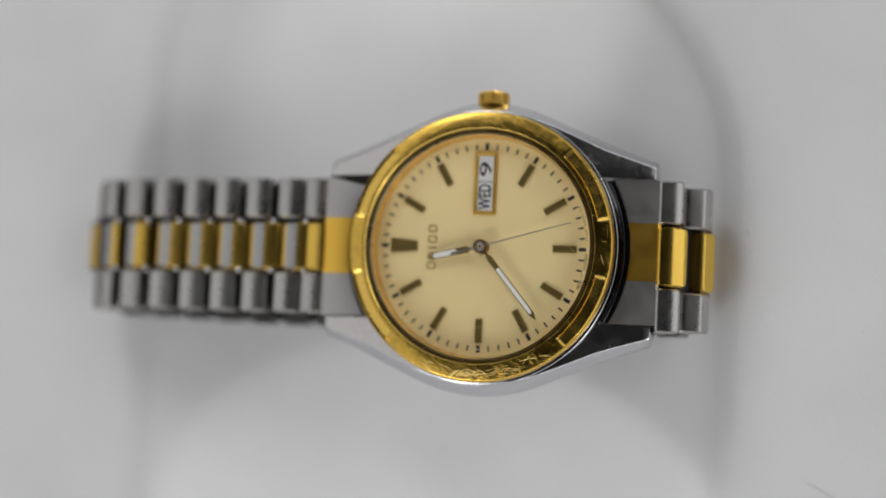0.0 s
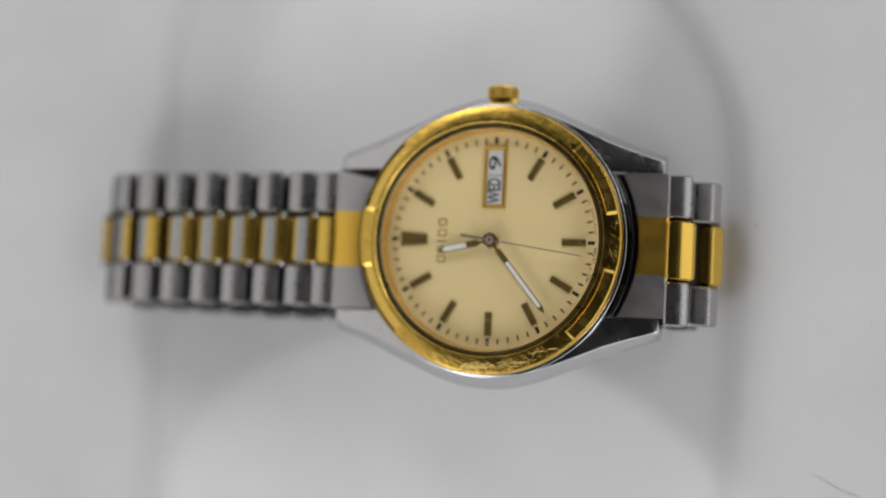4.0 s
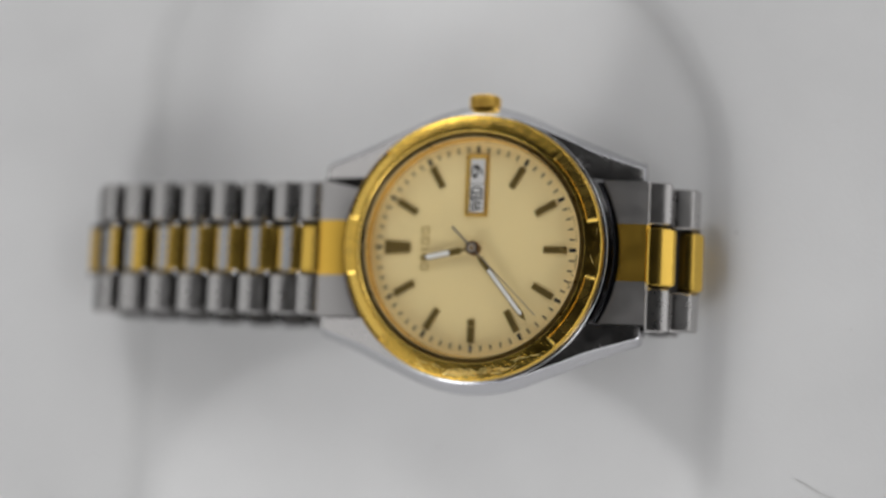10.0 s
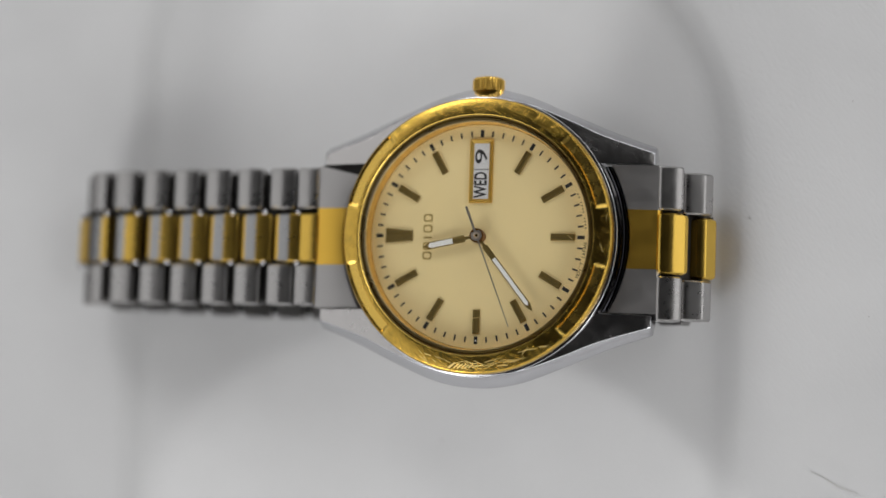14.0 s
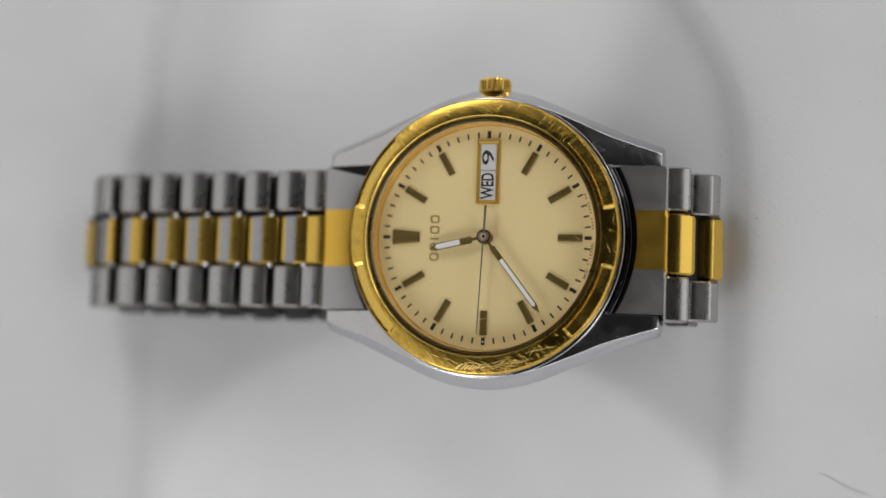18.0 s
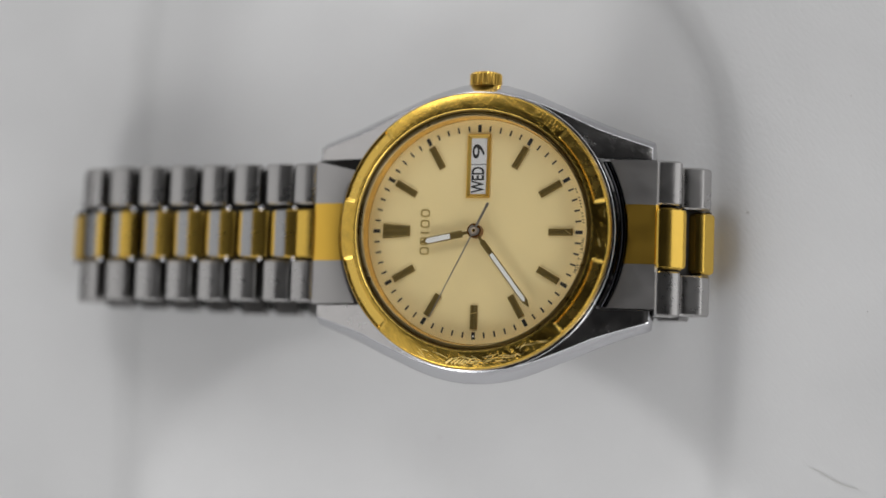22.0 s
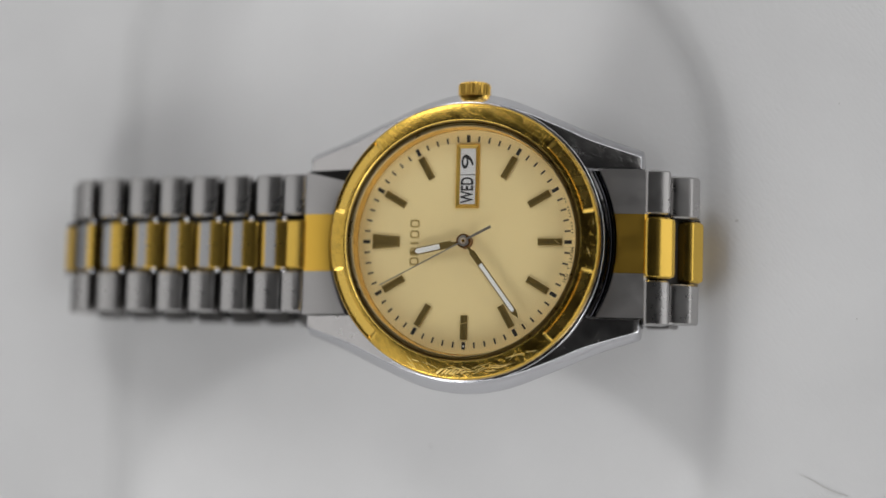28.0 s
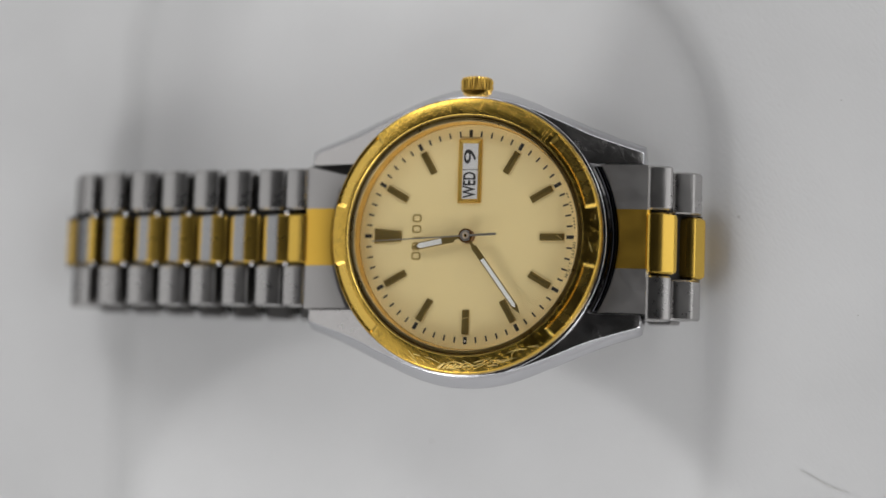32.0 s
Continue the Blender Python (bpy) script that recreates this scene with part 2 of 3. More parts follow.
SPECK = plain("grey_lint", (0.47, 0.465, 0.46), 0.9, vary=0.2)


# ---- mesh helpers (all coordinates in millimetres) ----
def link_mesh(name, bm, mat, sharp=32):
    bmesh.ops.recalc_face_normals(bm, faces=bm.faces)
    limit = radians(sharp)
    for f in bm.faces:
        f.smooth = True
    for e in bm.edges:
        e.smooth = len(e.link_faces) == 2 and e.calc_face_angle(0) < limit
    bm.transform(Matrix.Scale(MM, 4))
    me = bpy.data.meshes.new(name)
    bm.to_mesh(me)
    bm.free()
    me.materials.append(mat)
    return me


def part(name, bm, mat, parent, label="", at=(0, 0, 0), turn=0.0, sharp=32):
    """One mesh object under a thing or a part; bm may also be a finished mesh to share."""
    me = bm if isinstance(bm, bpy.types.Mesh) else link_mesh(name, bm, mat, sharp)
    ob = new(name, me)
    ob.parent = parent
    ob.matrix_basis = pose(at[0] * MM, at[1] * MM, at[2] * MM, 0, 0, turn)
    return tagged(ob, label)


def prism(points, z0, z1, bevel=0.0):
    """An upright prism over a plan polygon, its top edge bevelled."""
    bm = bmesh.new()
    lo = [bm.verts.new((x, y, z0)) for x, y in points]
    hi = [bm.verts.new((x, y, z1)) for x, y in points]
    bm.faces.new(lo[::-1])
    top = bm.faces.new(hi)
    n = len(points)
    for i in range(n):
        bm.faces.new((lo[i], lo[(i + 1) % n], hi[(i + 1) % n], hi[i]))
    if bevel:
        bmesh.ops.bevel(bm, geom=list(top.edges), offset=bevel, segments=2, affect="EDGES", profile=0.5)
    return bm


def lathe(profile, steps=128, tweak=None):
    """A closed ring turned about z from a closed (r, z) profile; tweak(r, z, angle) may move its points."""
    bm = bmesh.new()
    rings = []
    for i in range(steps):
        a = 2 * math.pi * i / steps
        ring = []
        for r, z in profile:
            if tweak:
                r, z = tweak(r, z, a)
            ring.append(bm.verts.new((r * math.cos(a), r * math.sin(a), z)))
        rings.append(ring)
    n = len(profile)
    for i in range(steps):
        p, q = rings[i], rings[(i + 1) % steps]
        for j in range(n):
            bm.faces.new((p[j], q[j], q[(j + 1) % n], p[(j + 1) % n]))
    return bm


def disc(r, z0, z1, steps=96, bevel=0.0):
    return prism([(r * math.cos(2 * math.pi * i / steps), r * math.sin(2 * math.pi * i / steps)) for i in range(steps)], z0, z1, bevel)


def curve_through(table, x):
    """Smooth interpolation in a short table of (x, value)."""
    xs, ys = [p[0] for p in table], [p[1] for p in table]
    n = len(xs)
    i = max(0, min(n - 2, sum(1 for v in xs if v <= x) - 1))
    t = (x - xs[i]) / (xs[i + 1] - xs[i])

    def slope(k):
        if k == 0:
            return 0.0 if xs[0] == 0 else (ys[1] - ys[0]) / (xs[1] - xs[0])
        if k == n - 1:
            return (ys[k] - ys[k - 1]) / (xs[k] - xs[k - 1])
        return (ys[k + 1] - ys[k - 1]) / (xs[k + 1] - xs[k - 1])
    h = xs[i + 1] - xs[i]
    a, b = slope(i) * h, slope(i + 1) * h
    return (2 * t**3 - 3 * t**2 + 1) * ys[i] + (t**3 - 2 * t**2 + t) * a + (-2 * t**3 + 3 * t**2) * ys[i + 1] + (t**3 - t**2) * b


# ---- tray, walls and ceiling ----
def rounded(x0, x1, y0, y1, grow=0.0, seg=14):
    """A rounded field, its corners at the east rounder than those at the west."""
    x0, x1, y0, y1 = x0 - grow, x1 + grow, y0 - grow, y1 + grow
    pts = []
    for east, north, r, a0 in ((1, 1, 36, 0), (0, 1, 20, 90), (0, 0, 20, 180), (1, 0, 36, 270)):
        r += grow
        cx, cy = (x1 - r if east else x0 + r), (y1 - r if north else y0 + r)
        for i in range(seg + 1):
            a = radians(a0 + 90 * i / seg)
            pts.append((cx + r * math.cos(a), cy + r * math.sin(a)))
    return pts


def tray_board():
    """One white sheet with a shallow sunk field, rounded at its corners and along its rim."""
    bm = bmesh.new()
    x0, x1, y0, y1 = -54.0, 30.4, -74.0, 47.0
    loops = [[(x * 6.5, y * 5.0) for x, y in rounded(x0, x1, y0, y1)]]
    levels = [RIM_Z]
    for out, z in ((6.0, RIM_Z), (2.8, RIM_Z), (1.9, RIM_Z - 0.05), (1.15, RIM_Z - 0.2), (0.42, RIM_Z - 0.54), (-0.22, 0.98), (-0.95, 0.53), (-1.9, 0.2), (-3.2, 0.04), (-4.5, 0.0)):
        loops.append(rounded(x0, x1, y0, y1, out))
        levels.append(z)
    rows = [[bm.verts.new((x, y, z)) for x, y in lp] for lp, z in zip(loops, levels)]
    n = len(rows[0])
    for p, q in zip(rows, rows[1:]):
        for i in range(n):
            bm.faces.new((p[i], p[(i + 1) % n], q[(i + 1) % n], q[i]))
    bm.faces.new(rows[-1])
    # underside, so that the board has thickness
    low = [bm.verts.new((v.co.x, v.co.y, -4.0)) for v in rows[0]]
    for i in range(n):
        bm.faces.new((rows[0][i], low[i], low[(i + 1) % n], rows[0][(i + 1) % n]))
    bm.faces.new(low)
    return bm


board = new("ground", link_mesh("ground", tray_board(), WHITE, sharp=50))
tagged(board, "white woven-textured display board with a shallow rounded recess", "board", kind="structure")

for name, x0, x1, y0, y1 in (("wall_north", -700, 700, 700, 720), ("wall_south", -700, 700, -720, -700), ("wall_west", -720, -700, -720, 720), ("wall_east", 700, 720, -720, 720)):
    w = new(name, link_mesh(name, prism([(x0, y0), (x1, y0), (x1, y1), (x0, y1)], -60, 1200), WALL))
    tagged(w, "plain dark grey wall closing the place", "wall", kind="structure")
tagged(new("ceiling", link_mesh("ceiling", prism([(-720, -720), (720, -720), (720, 720), (-720, 720)], 1200, 1220), CEILING)), "plain dark ceiling over the table", "ceiling", kind="structure")
tagged(new("floor", link_mesh("floor", prism([(-720, -720), (720, -720), (720, 720), (-720, 720)], -80, -60), WALL)), "plain grey table top under the board", "table top", kind="structure")

# ---- wristwatch ----
watch = new("wristwatch")
tagged(watch, "two-tone steel and gold analogue wristwatch lying on a white board", "wristwatch")
Z = DIAL_Z


# case
Y_TOP = [(0, 18.0), (6, 17.2), (11.8, 15.0), (15.4, 13.4), (19, 12.2), (22.2, 11.2)]
Y_LOW = [(0, 19.5), (5.5, 18.75), (11.5, 16.4), (17.3, 13.85), (22.2, 12.1)]
Y_LOW_CROWN = [(0, 19.5), (5.5, 18.5), (11.5, 16.05), (17.3, 13.7), (22.2, 12.05)]   # the crown's side
Z_TOP = [(0, 0.62), (6, 0.45), (11.8, -0.25), (15.4, -0.95), (19, -1.75), (22.2, -2.6)]
Z_MID = [(0, -1.55), (11.5, -2.1), (17.3, -3.1), (22.2, -4.3)]
Z_LOW = [(0, -5.2), (11.5, -5.3), (17.3, -5.5), (22.2, -5.9)]
LUG_IN = 9.62


def case_mesh():
    bm = bmesh.new()
    n = 44
    for side in (1, -1):
        rows = []
        for i in range(n + 1):
            x = -22.2 + 44.4 * i / n
            a = abs(x)
            yt, yl = curve_through(Y_TOP, a), curve_through(Y_LOW_CROWN if side > 0 else Y_LOW, a)
            yt = min(yt, yl - 0.35)
            zt, zl = curve_through(Z_TOP, a), curve_through(Z_LOW, a)
            zm = curve_through(Z_MID, a)
            y_in = max(LUG_IN, math.sqrt(max(0.0, 16.2**2 - x * x)))
            sec = [(y_in, zt + 0.05), (yt - 0.22, zt), (yt - 0.06, zt - 0.05), (yt + 0.05, zt - 0.2), (yl - 0.12, zm + 0.35), (yl, zm), (yl - 0.1, zm - 0.45), (yl - 1.2, zl), (y_in, zl)]
            rows.append([bm.verts.new((x, side * y, z)) for y, z in sec])
        m = len(rows[0])
        for p, q in zip(rows, rows[1:]):
            for j in range(m):
                bm.faces.new((p[j], q[j], q[(j + 1) % m], p[(j + 1) % m])).material_index = 1 if j == 0 else 0
        ends = [bm.faces.new(rows[0]), bm.faces.new(rows[-1])]
        bmesh.ops.bevel(bm, geom=[e for f in ends for e in f.edges], offset=0.18, segments=2, affect="EDGES", profile=0.5)
    return bm


case = part("case", case_mesh(), STEEL, watch, "polished steel case with four scratched lugs", (0, 0, Z), sharp=40)
case.data.materials.append(LUG_TOP)
part("case_ring", lathe([(15.2, 0.58), (17.6, 0.58), (18.06, 0.5), (18.12, 0.46), (18.14, 0.4), (18.14, -5.0), (17.0, -6.0), (15.2, -6.0)], 128), STEEL, watch, "polished round middle of the case", (0, 0, Z), sharp=50)
part("caseback", disc(16.8, -7.2, -5.8, 72, 0.4), STEEL_SATIN, watch, "flat steel back", (0, 0, Z))


# bezel: a brushed ring with four sunk, polished facets and a thin raised rim outside them
FACET_MID, FACET_HALF = 29.8, 18.2


def facet_inset(a, r):
    """How far a point of the bezel lies inside the nearest facet's rounded outline, in mm; negative outside."""
    d = math.degrees(math.atan2(abs(math.sin(a)), abs(math.cos(a))))
    u, v = abs(d - FACET_MID) * math.pi / 180 * r, r - 16.78
    c = 0.5 if v < 0 else 0.15
    du, dv = u - (FACET_HALF * math.pi / 180 * r - c), abs(v) - (0.72 - c)
    return c - math.hypot(max(du, 0), max(dv, 0)) - min(max(du, dv), 0)


def bezel_top(r):
    """The height of the bezel's domed top."""
    return 2.58 - 0.10 * (r - 15.5) - 0.06 * (r - 15.5)**2


def bezel_mesh():
    bm = bmesh.new()
    steps = 720
    lip = [(15.15, 1.6), (15.2, 2.02), (15.44, 2.46), (15.56, 2.56)]
    flat = [15.7 + 1.86 * k / 28 for k in range(29)]
    edge = [(17.66, 2.02), (17.76, 1.88), (17.82, 1.6), (17.84, 0.95), (17.3, 0.6), (15.15, 0.6)]
    rings = []
    for i in range(steps):
        a = 2 * math.pi * i / steps
        sec = list(lip)
        for r in flat:
            scoop = (FACET_HALF - abs(math.degrees(math.atan2(abs(math.sin(a)), abs(math.cos(a)))) - FACET_MID)) * math.pi / 180 * r
            k = max(0.0, min(1.0, (facet_inset(a, r) + 0.03) / 0.14, scoop / 0.8))
            k = k * k * (3 - 2 * k)
            sec.append((r, bezel_top(r) * (1 - k) + (2.24 - 0.30 * (r - 16.06)) * k))
        rings.append([bm.verts.new((r * math.cos(a), r * math.sin(a), z)) for r, z in sec + edge])
    n = len(rings[0])
    for i in range(steps):
        p, q = rings[i], rings[(i + 1) % steps]
        mid = 2 * math.pi * (i + 0.5) / steps
        for j in range(n):
            f = bm.faces.new((p[j], q[j], q[(j + 1) % n], p[(j + 1) % n]))
            if j < 2:
                f.material_index = 2
            elif j == 2 or 4 <= j < 32 and facet_inset(mid, (flat[j - 4] + flat[j - 3]) / 2) > 0.04:
                f.material_index = 1
    return bm


bezel = part("bezel", bezel_mesh(), GOLD, watch, "scratched gold bezel with four sunk polished facets", (0, 0, Z), sharp=28)
bezel.data.materials.append(GOLD_FACET)
bezel.data.materials.append(LIP_BROWN)


def gouge(x, r0, r1, lean, width):
    """A short raised burr across the bezel's sloping top near nine o'clock."""
    bm = bmesh.new()
    top = bezel_top
    a, b = Vector((x, -r1, top(math.hypot(x, r1)))), Vector((x + lean, -r0, top(math.hypot(x + lean, r0))))
    side = Vector((b - a)).cross(Vector((0, 0, 1))).normalized() * width
    rows = [[bm.verts.new(v) for v in (p - side, p + Vector((0, 0, h)), p + side, p - Vector((0, 0, 0.08)))] for p, h in ((a, 0.0), (a.lerp(b, 0.3), 0.11), (a.lerp(b, 0.7), 0.11), (b, 0.0))]
    for p, q in zip(rows, rows[1:]):
        for j in range(4):
            bm.faces.new((p[j], q[j], q[(j + 1) % 4], p[(j + 1) % 4]))
    return bm


for x, r0, r1, lean, width in ((-2.9, 16.35, 17.0, 0.95, 0.10), (-2.2, 16.4, 17.05, 0.85, 0.07), (-1.75, 16.5, 17.1, 0.8, 0.08), (-1.2, 16.45, 17.1, 0.75, 0.06), (-0.8, 16.55, 17.1, 0.7, 0.07), (-0.2, 16.5, 17.0, 0.6, 0.06), (0.4, 16.6, 17.05, 0.55, 0.05), (3.6, 16.5, 16.6, 1.4, 0.04), (4.3, 16.0, 16.15, 1.6, 0.04)):
    part("gouge", gouge(x, r0, r1, lean, 1.3 * width), BARE_BRASS, bezel, "bright scratch in the gold")


def scratch(a, r, length, lean, width):
    """A fine raised burr on the bezel at angle a, leaning off the tangent."""
    bm = bmesh.new()
    c, t = Vector((r * math.cos(a), r * math.sin(a), 0)), Vector((-math.sin(a + lean), math.cos(a + lean), 0))
    side = Vector((t.y, -t.x, 0)) * width
    rows = []
    for k in range(5):
        p = c + t * length * (k / 4 - 0.5)
        p.z = bezel_top(math.hypot(p.x, p.y))
        h = 0.75 * width * math.sin(math.pi * k / 4)
        rows.append([bm.verts.new(v) for v in (p - side, p + Vector((0, 0, h)), p + side, p - Vector((0, 0, 0.06)))])
    for p, q in zip(rows, rows[1:]):
        for j in range(4):
            bm.faces.new((p[j], q[j], q[(j + 1) % 4], p[(j + 1) % 4]))
    return bm


random.seed(7)
for i in range(40):
    a = radians(random.choice((-90, -90, -90, -78, -70, 0)) + random.uniform(-36, 36) * (0.28 if i % 9 == 0 else 1))
    if facet_inset(a, 16.9) < -0.3:
        part("gouge", scratch(a, random.uniform(16.2, 17.2), random.uniform(0.6, 2.6), random.gauss(0, 0.3), random.uniform(0.014, 0.032)), BARE_BRASS, bezel)
part("crystal_ring", lathe([(14.72, 1.6), (14.72, 2.0), (14.75, 2.13), (14.81, 2.2), (14.87, 2.13), (14.92, 1.8), (14.97, 1.8), (15.0, 2.1), (15.05, 2.16), (15.1, 2.1), (15.14, 1.9), (15.14, 1.6)], 160), GASKET, watch, "tarnished ring round the crystal", (0, 0, Z), sharp=70)
part("inner_flange", lathe([(14.5, 0.0), (14.56, 0.03), (14.73, 1.58), (15.14, 1.58), (15.14, -0.4), (14.5, -0.4)], 128), FLANGE, watch, "gold sloping flange round the dial", (0, 0, Z), sharp=40)
crystal = part("crystal", disc(14.71, 1.65, 2.1, 96, 0.05), GLASS, watch, "flat clear glass crystal", (0, 0, Z))
crystal.visible_shadow = False

# dial
dial = part("dial", disc(14.49, -0.4, 0.0, 96), DIAL, watch, "champagne sunray dial plate", (0, 0, Z))


def bar_mesh(name, length, w_in, w_out, height, mat, bevel=0.0):
    """A bar along +x from the origin."""
    return link_mesh(name, prism([(0, -w_in / 2), (length, -w_out / 2), (length, w_out / 2), (0, w_in / 2)], 0.004, height, bevel), mat)


def marker_mesh(length, w_in, w_out):
    """An applied bar with chamfered edges and a groove along its top."""
    bm = bmesh.new()
    sec = [(-0.5, 0.004), (-0.5, 0.2), (-0.42, 0.28), (-0.17, 0.28), (-0.13, 0.20), (0.13, 0.20), (0.17, 0.28), (0.42, 0.28), (0.5, 0.2), (0.5, 0.004)]
    rows = []
    for x, w, k in ((0.0, w_in, 0.75), (0.08, w_in, 1.0), (length - 0.08, w_out, 1.0), (length, w_out, 0.75)):
        rows.append([bm.verts.new((x, y * w, max(0.004, z * k))) for y, z in sec])
    n = len(sec)
    for p, q in zip(rows, rows[1:]):
        for j in range(n):
            bm.faces.new((p[j], q[j], q[(j + 1) % n], p[(j + 1) % n]))
    bm.faces.new(rows[0])
    bm.faces.new(rows[-1])
    return link_mesh("hour_marker", bm, GOLD_DULL, sharp=15)


MARKER = marker_mesh(3.1, 0.88, 0.88)
MARKER_12 = marker_mesh(3.6, 1.35, 1.95)
HOUR_TICK = bar_mesh("hour_tick", 0.95, 0.46, 0.46, 0.012, INK)
MINUTE_TICK = bar_mesh("minute_tick", 0.74, 0.23, 0.23, 0.010, TICK_INK)


def radial(name, me, minute, r, parent):
    a = 180 - 6 * minute
    return part(name, me, None, parent, at=(r * math.cos(radians(a)), r * math.sin(radians(a)), 0), turn=a)


for minute in range(60):
    if minute % 5 == 0:
        radial("hour_tick", HOUR_TICK, minute, 12.9, dial)
        if minute == 0:
            radial("hour_marker", MARKER_12, 0, 8.9, dial)
        elif minute != 15:
            radial("hour_marker", MARKER, minute, 9.46, dial)
    else:
        radial("minute_tick", MINUTE_TICK, minute, 12.98, dial)


# small damage on the dial: a chipped tick and two scratched markers
CHIP = link_mesh("chip", prism([(-0.13, -0.1), (0.05, -0.13), (0.14, 0.02), (0.02, 0.13), (-0.12, 0.08)], 0.012, 0.02), LUME)
NICK = link_mesh("nick", prism([(-0.05, -0.44), (0.05, -0.44), (0.05, 0.44), (-0.05, 0.44)], 0.27, 0.30), BARE_BRASS)
radial("chip", CHIP, 45, 13.45, dial)
radial("nick", NICK, 45, 10.5, dial).rotation_euler.z += 0.2
radial("nick", NICK, 30, 12.0, dial).rotation_euler.z += 0.9


# day and date window
def frame_mesh(x0, x1, y0, y1, w, h):
    bm = bmesh.new()
    outer, inner = [(x0, y0), (x1, y0), (x1, y1), (x0, y1)], [(x0 + w, y0 + w), (x1 - w, y0 + w), (x1 - w, y1 - w), (x0 + w, y1 - w)]
    e = 0.12
    crest = [(x0 + e, y0 + e), (x1 - e, y0 + e), (x1 - e, y1 - e), (x0 + e, y1 - e)]
    rows = [[bm.verts.new((*p, z)) for p in lp] for lp, z in ((outer, 0.004), (outer, h * 0.6), (crest, h), (inner, 0.03))]
    for p, q in zip(rows, rows[1:]):
        for i in range(4):
            bm.faces.new((p[i], p[(i + 1) % 4], q[(i + 1) % 4], q[i]))
    return bm


window = part("date_frame", frame_mesh(-1.52, 1.55, 4.35, 12.62, 0.52, 0.34), GOLD_SATIN, watch, "bevelled gold day and date frame", (0, 0, Z), sharp=10)
part("date_disc", prism([(-1.0, 8.76), (1.03, 8.76), (1.03, 12.1), (-1.0, 12.1)], 0.005, 0.02), DISC, window, "white date disc")
part("day_disc", prism([(-1.0, 4.87), (1.03, 4.87), (1.03, 8.62), (-1.0, 8.62)], 0.005, 0.02), DISC, window, "white day disc")
part("disc_gap", prism([(-1.0, 8.6), (1.03, 8.6), (1.03, 8.78), (-1.0, 8.78)], 0.003, 0.008), STEEL_DARK, window, "dark gap between the two discs")


def lettering(name, text, size, x, y, z, turn, mat, parent, stretch=1.0, bold=0.0, label=""):
    data = bpy.data.curves.new(name, "FONT")
    data.body, data.size, data.align_x, data.align_y = text, size, "CENTER", "CENTER"
    data.extrude, data.offset, data.resolution_u = 0.004, bold, 4
    tmp = bpy.data.objects.new(name, data)
    scene.collection.objects.link(tmp)
    me = bpy.data.meshes.new_from_object(tmp.evaluated_get(bpy.context.evaluated_depsgraph_get()))
    bpy.data.objects.remove(tmp)
    me.transform(Matrix.Diagonal((MM * stretch, MM, MM, 1)))
    me.materials.clear()
    me.materials.append(mat)
    return part(name, me, mat, parent, label, (x, y, z), turn)


lettering("day_text", "WED", 2.3, 0.03, 6.72, 0.028, 90, INK, window, 0.64, 0.055, "black day letters")
lettering("date_text", "9", 2.27, 0.03, 10.4, 0.028, 90, INK, window, 1.9, 0.015, "black date numeral")


def small_arc_text(text, size, r, start, step, parent):
    """Letters round the dial's edge, read from the dial's middle outwards."""
    for i, ch in enumerate(text):
        if ch == " ":
            continue
        a = start + step * i
        lettering("small_letter", ch, size, r * math.cos(radians(a)), r * math.sin(radians(a)), 0.008, a + 90, INK, parent)


small_arc_text("MOV'T JAPAN", 0.62, 13.98, -20.8, 1.72, dial)
SMALL_BAR = link_mesh("print_bar", prism([(-0.07, -0.1), (0.07, -0.1), (0.07, 0.1), (-0.07, 0.1)], 0.004, 0.010), TICK_INK)
for i in range(9):
    if i != 4:
        a = 5.0 + 1.7 * i
        part("print_bar", SMALL_BAR, None, dial, at=(13.98 * math.cos(radians(a)), 13.98 * math.sin(radians(a)), 0), turn=a + 90)
for a in (21.6, 23.4):
    part("print_bar", SMALL_BAR, None, dial, at=(13.95 * math.cos(radians(a)), 13.95 * math.sin(radians(a)), 0), turn=a)

# maker's mark as five plain gold shapes
def brand_frame(hx, hy, stroke):
    """A thin hollow block lying flat."""
    bm = bmesh.new()
    rows = []
    for z in (0.004, 0.05):
        for k in (0.0, stroke):
            rows.append([bm.verts.new((x * (hx - k), y * (hy - k), z)) for x, y in ((-1, -0.6), (-0.6, -1), (0.6, -1), (1, -0.6), (1, 0.6), (0.6, 1), (-0.6, 1), (-1, 0.6))])
    for a, b in ((0, 1), (1, 3), (3, 2), (2, 0)):
        for i in range(8):
            j = (i + 1) % 8
            bm.faces.new((rows[a][i], rows[a][j], rows[b][j], rows[b][i]))
    return bm


BRAND = link_mesh("brand_block", brand_frame(0.60, 0.50, 0.17), PALE_INK)
BRAND_THIN = link_mesh("brand_block", prism([(-0.55, -0.1), (0.55, -0.1), (0.55, 0.1), (-0.55, 0.1)], 0.004, 0.05, 0.02), PALE_INK)
for y in (-2.55, -1.3, -0.2, 0.95, 2.35):
    part("brand_block", BRAND_THIN if y == -0.2 else BRAND, None, dial, at=(-6.88, y, 0))


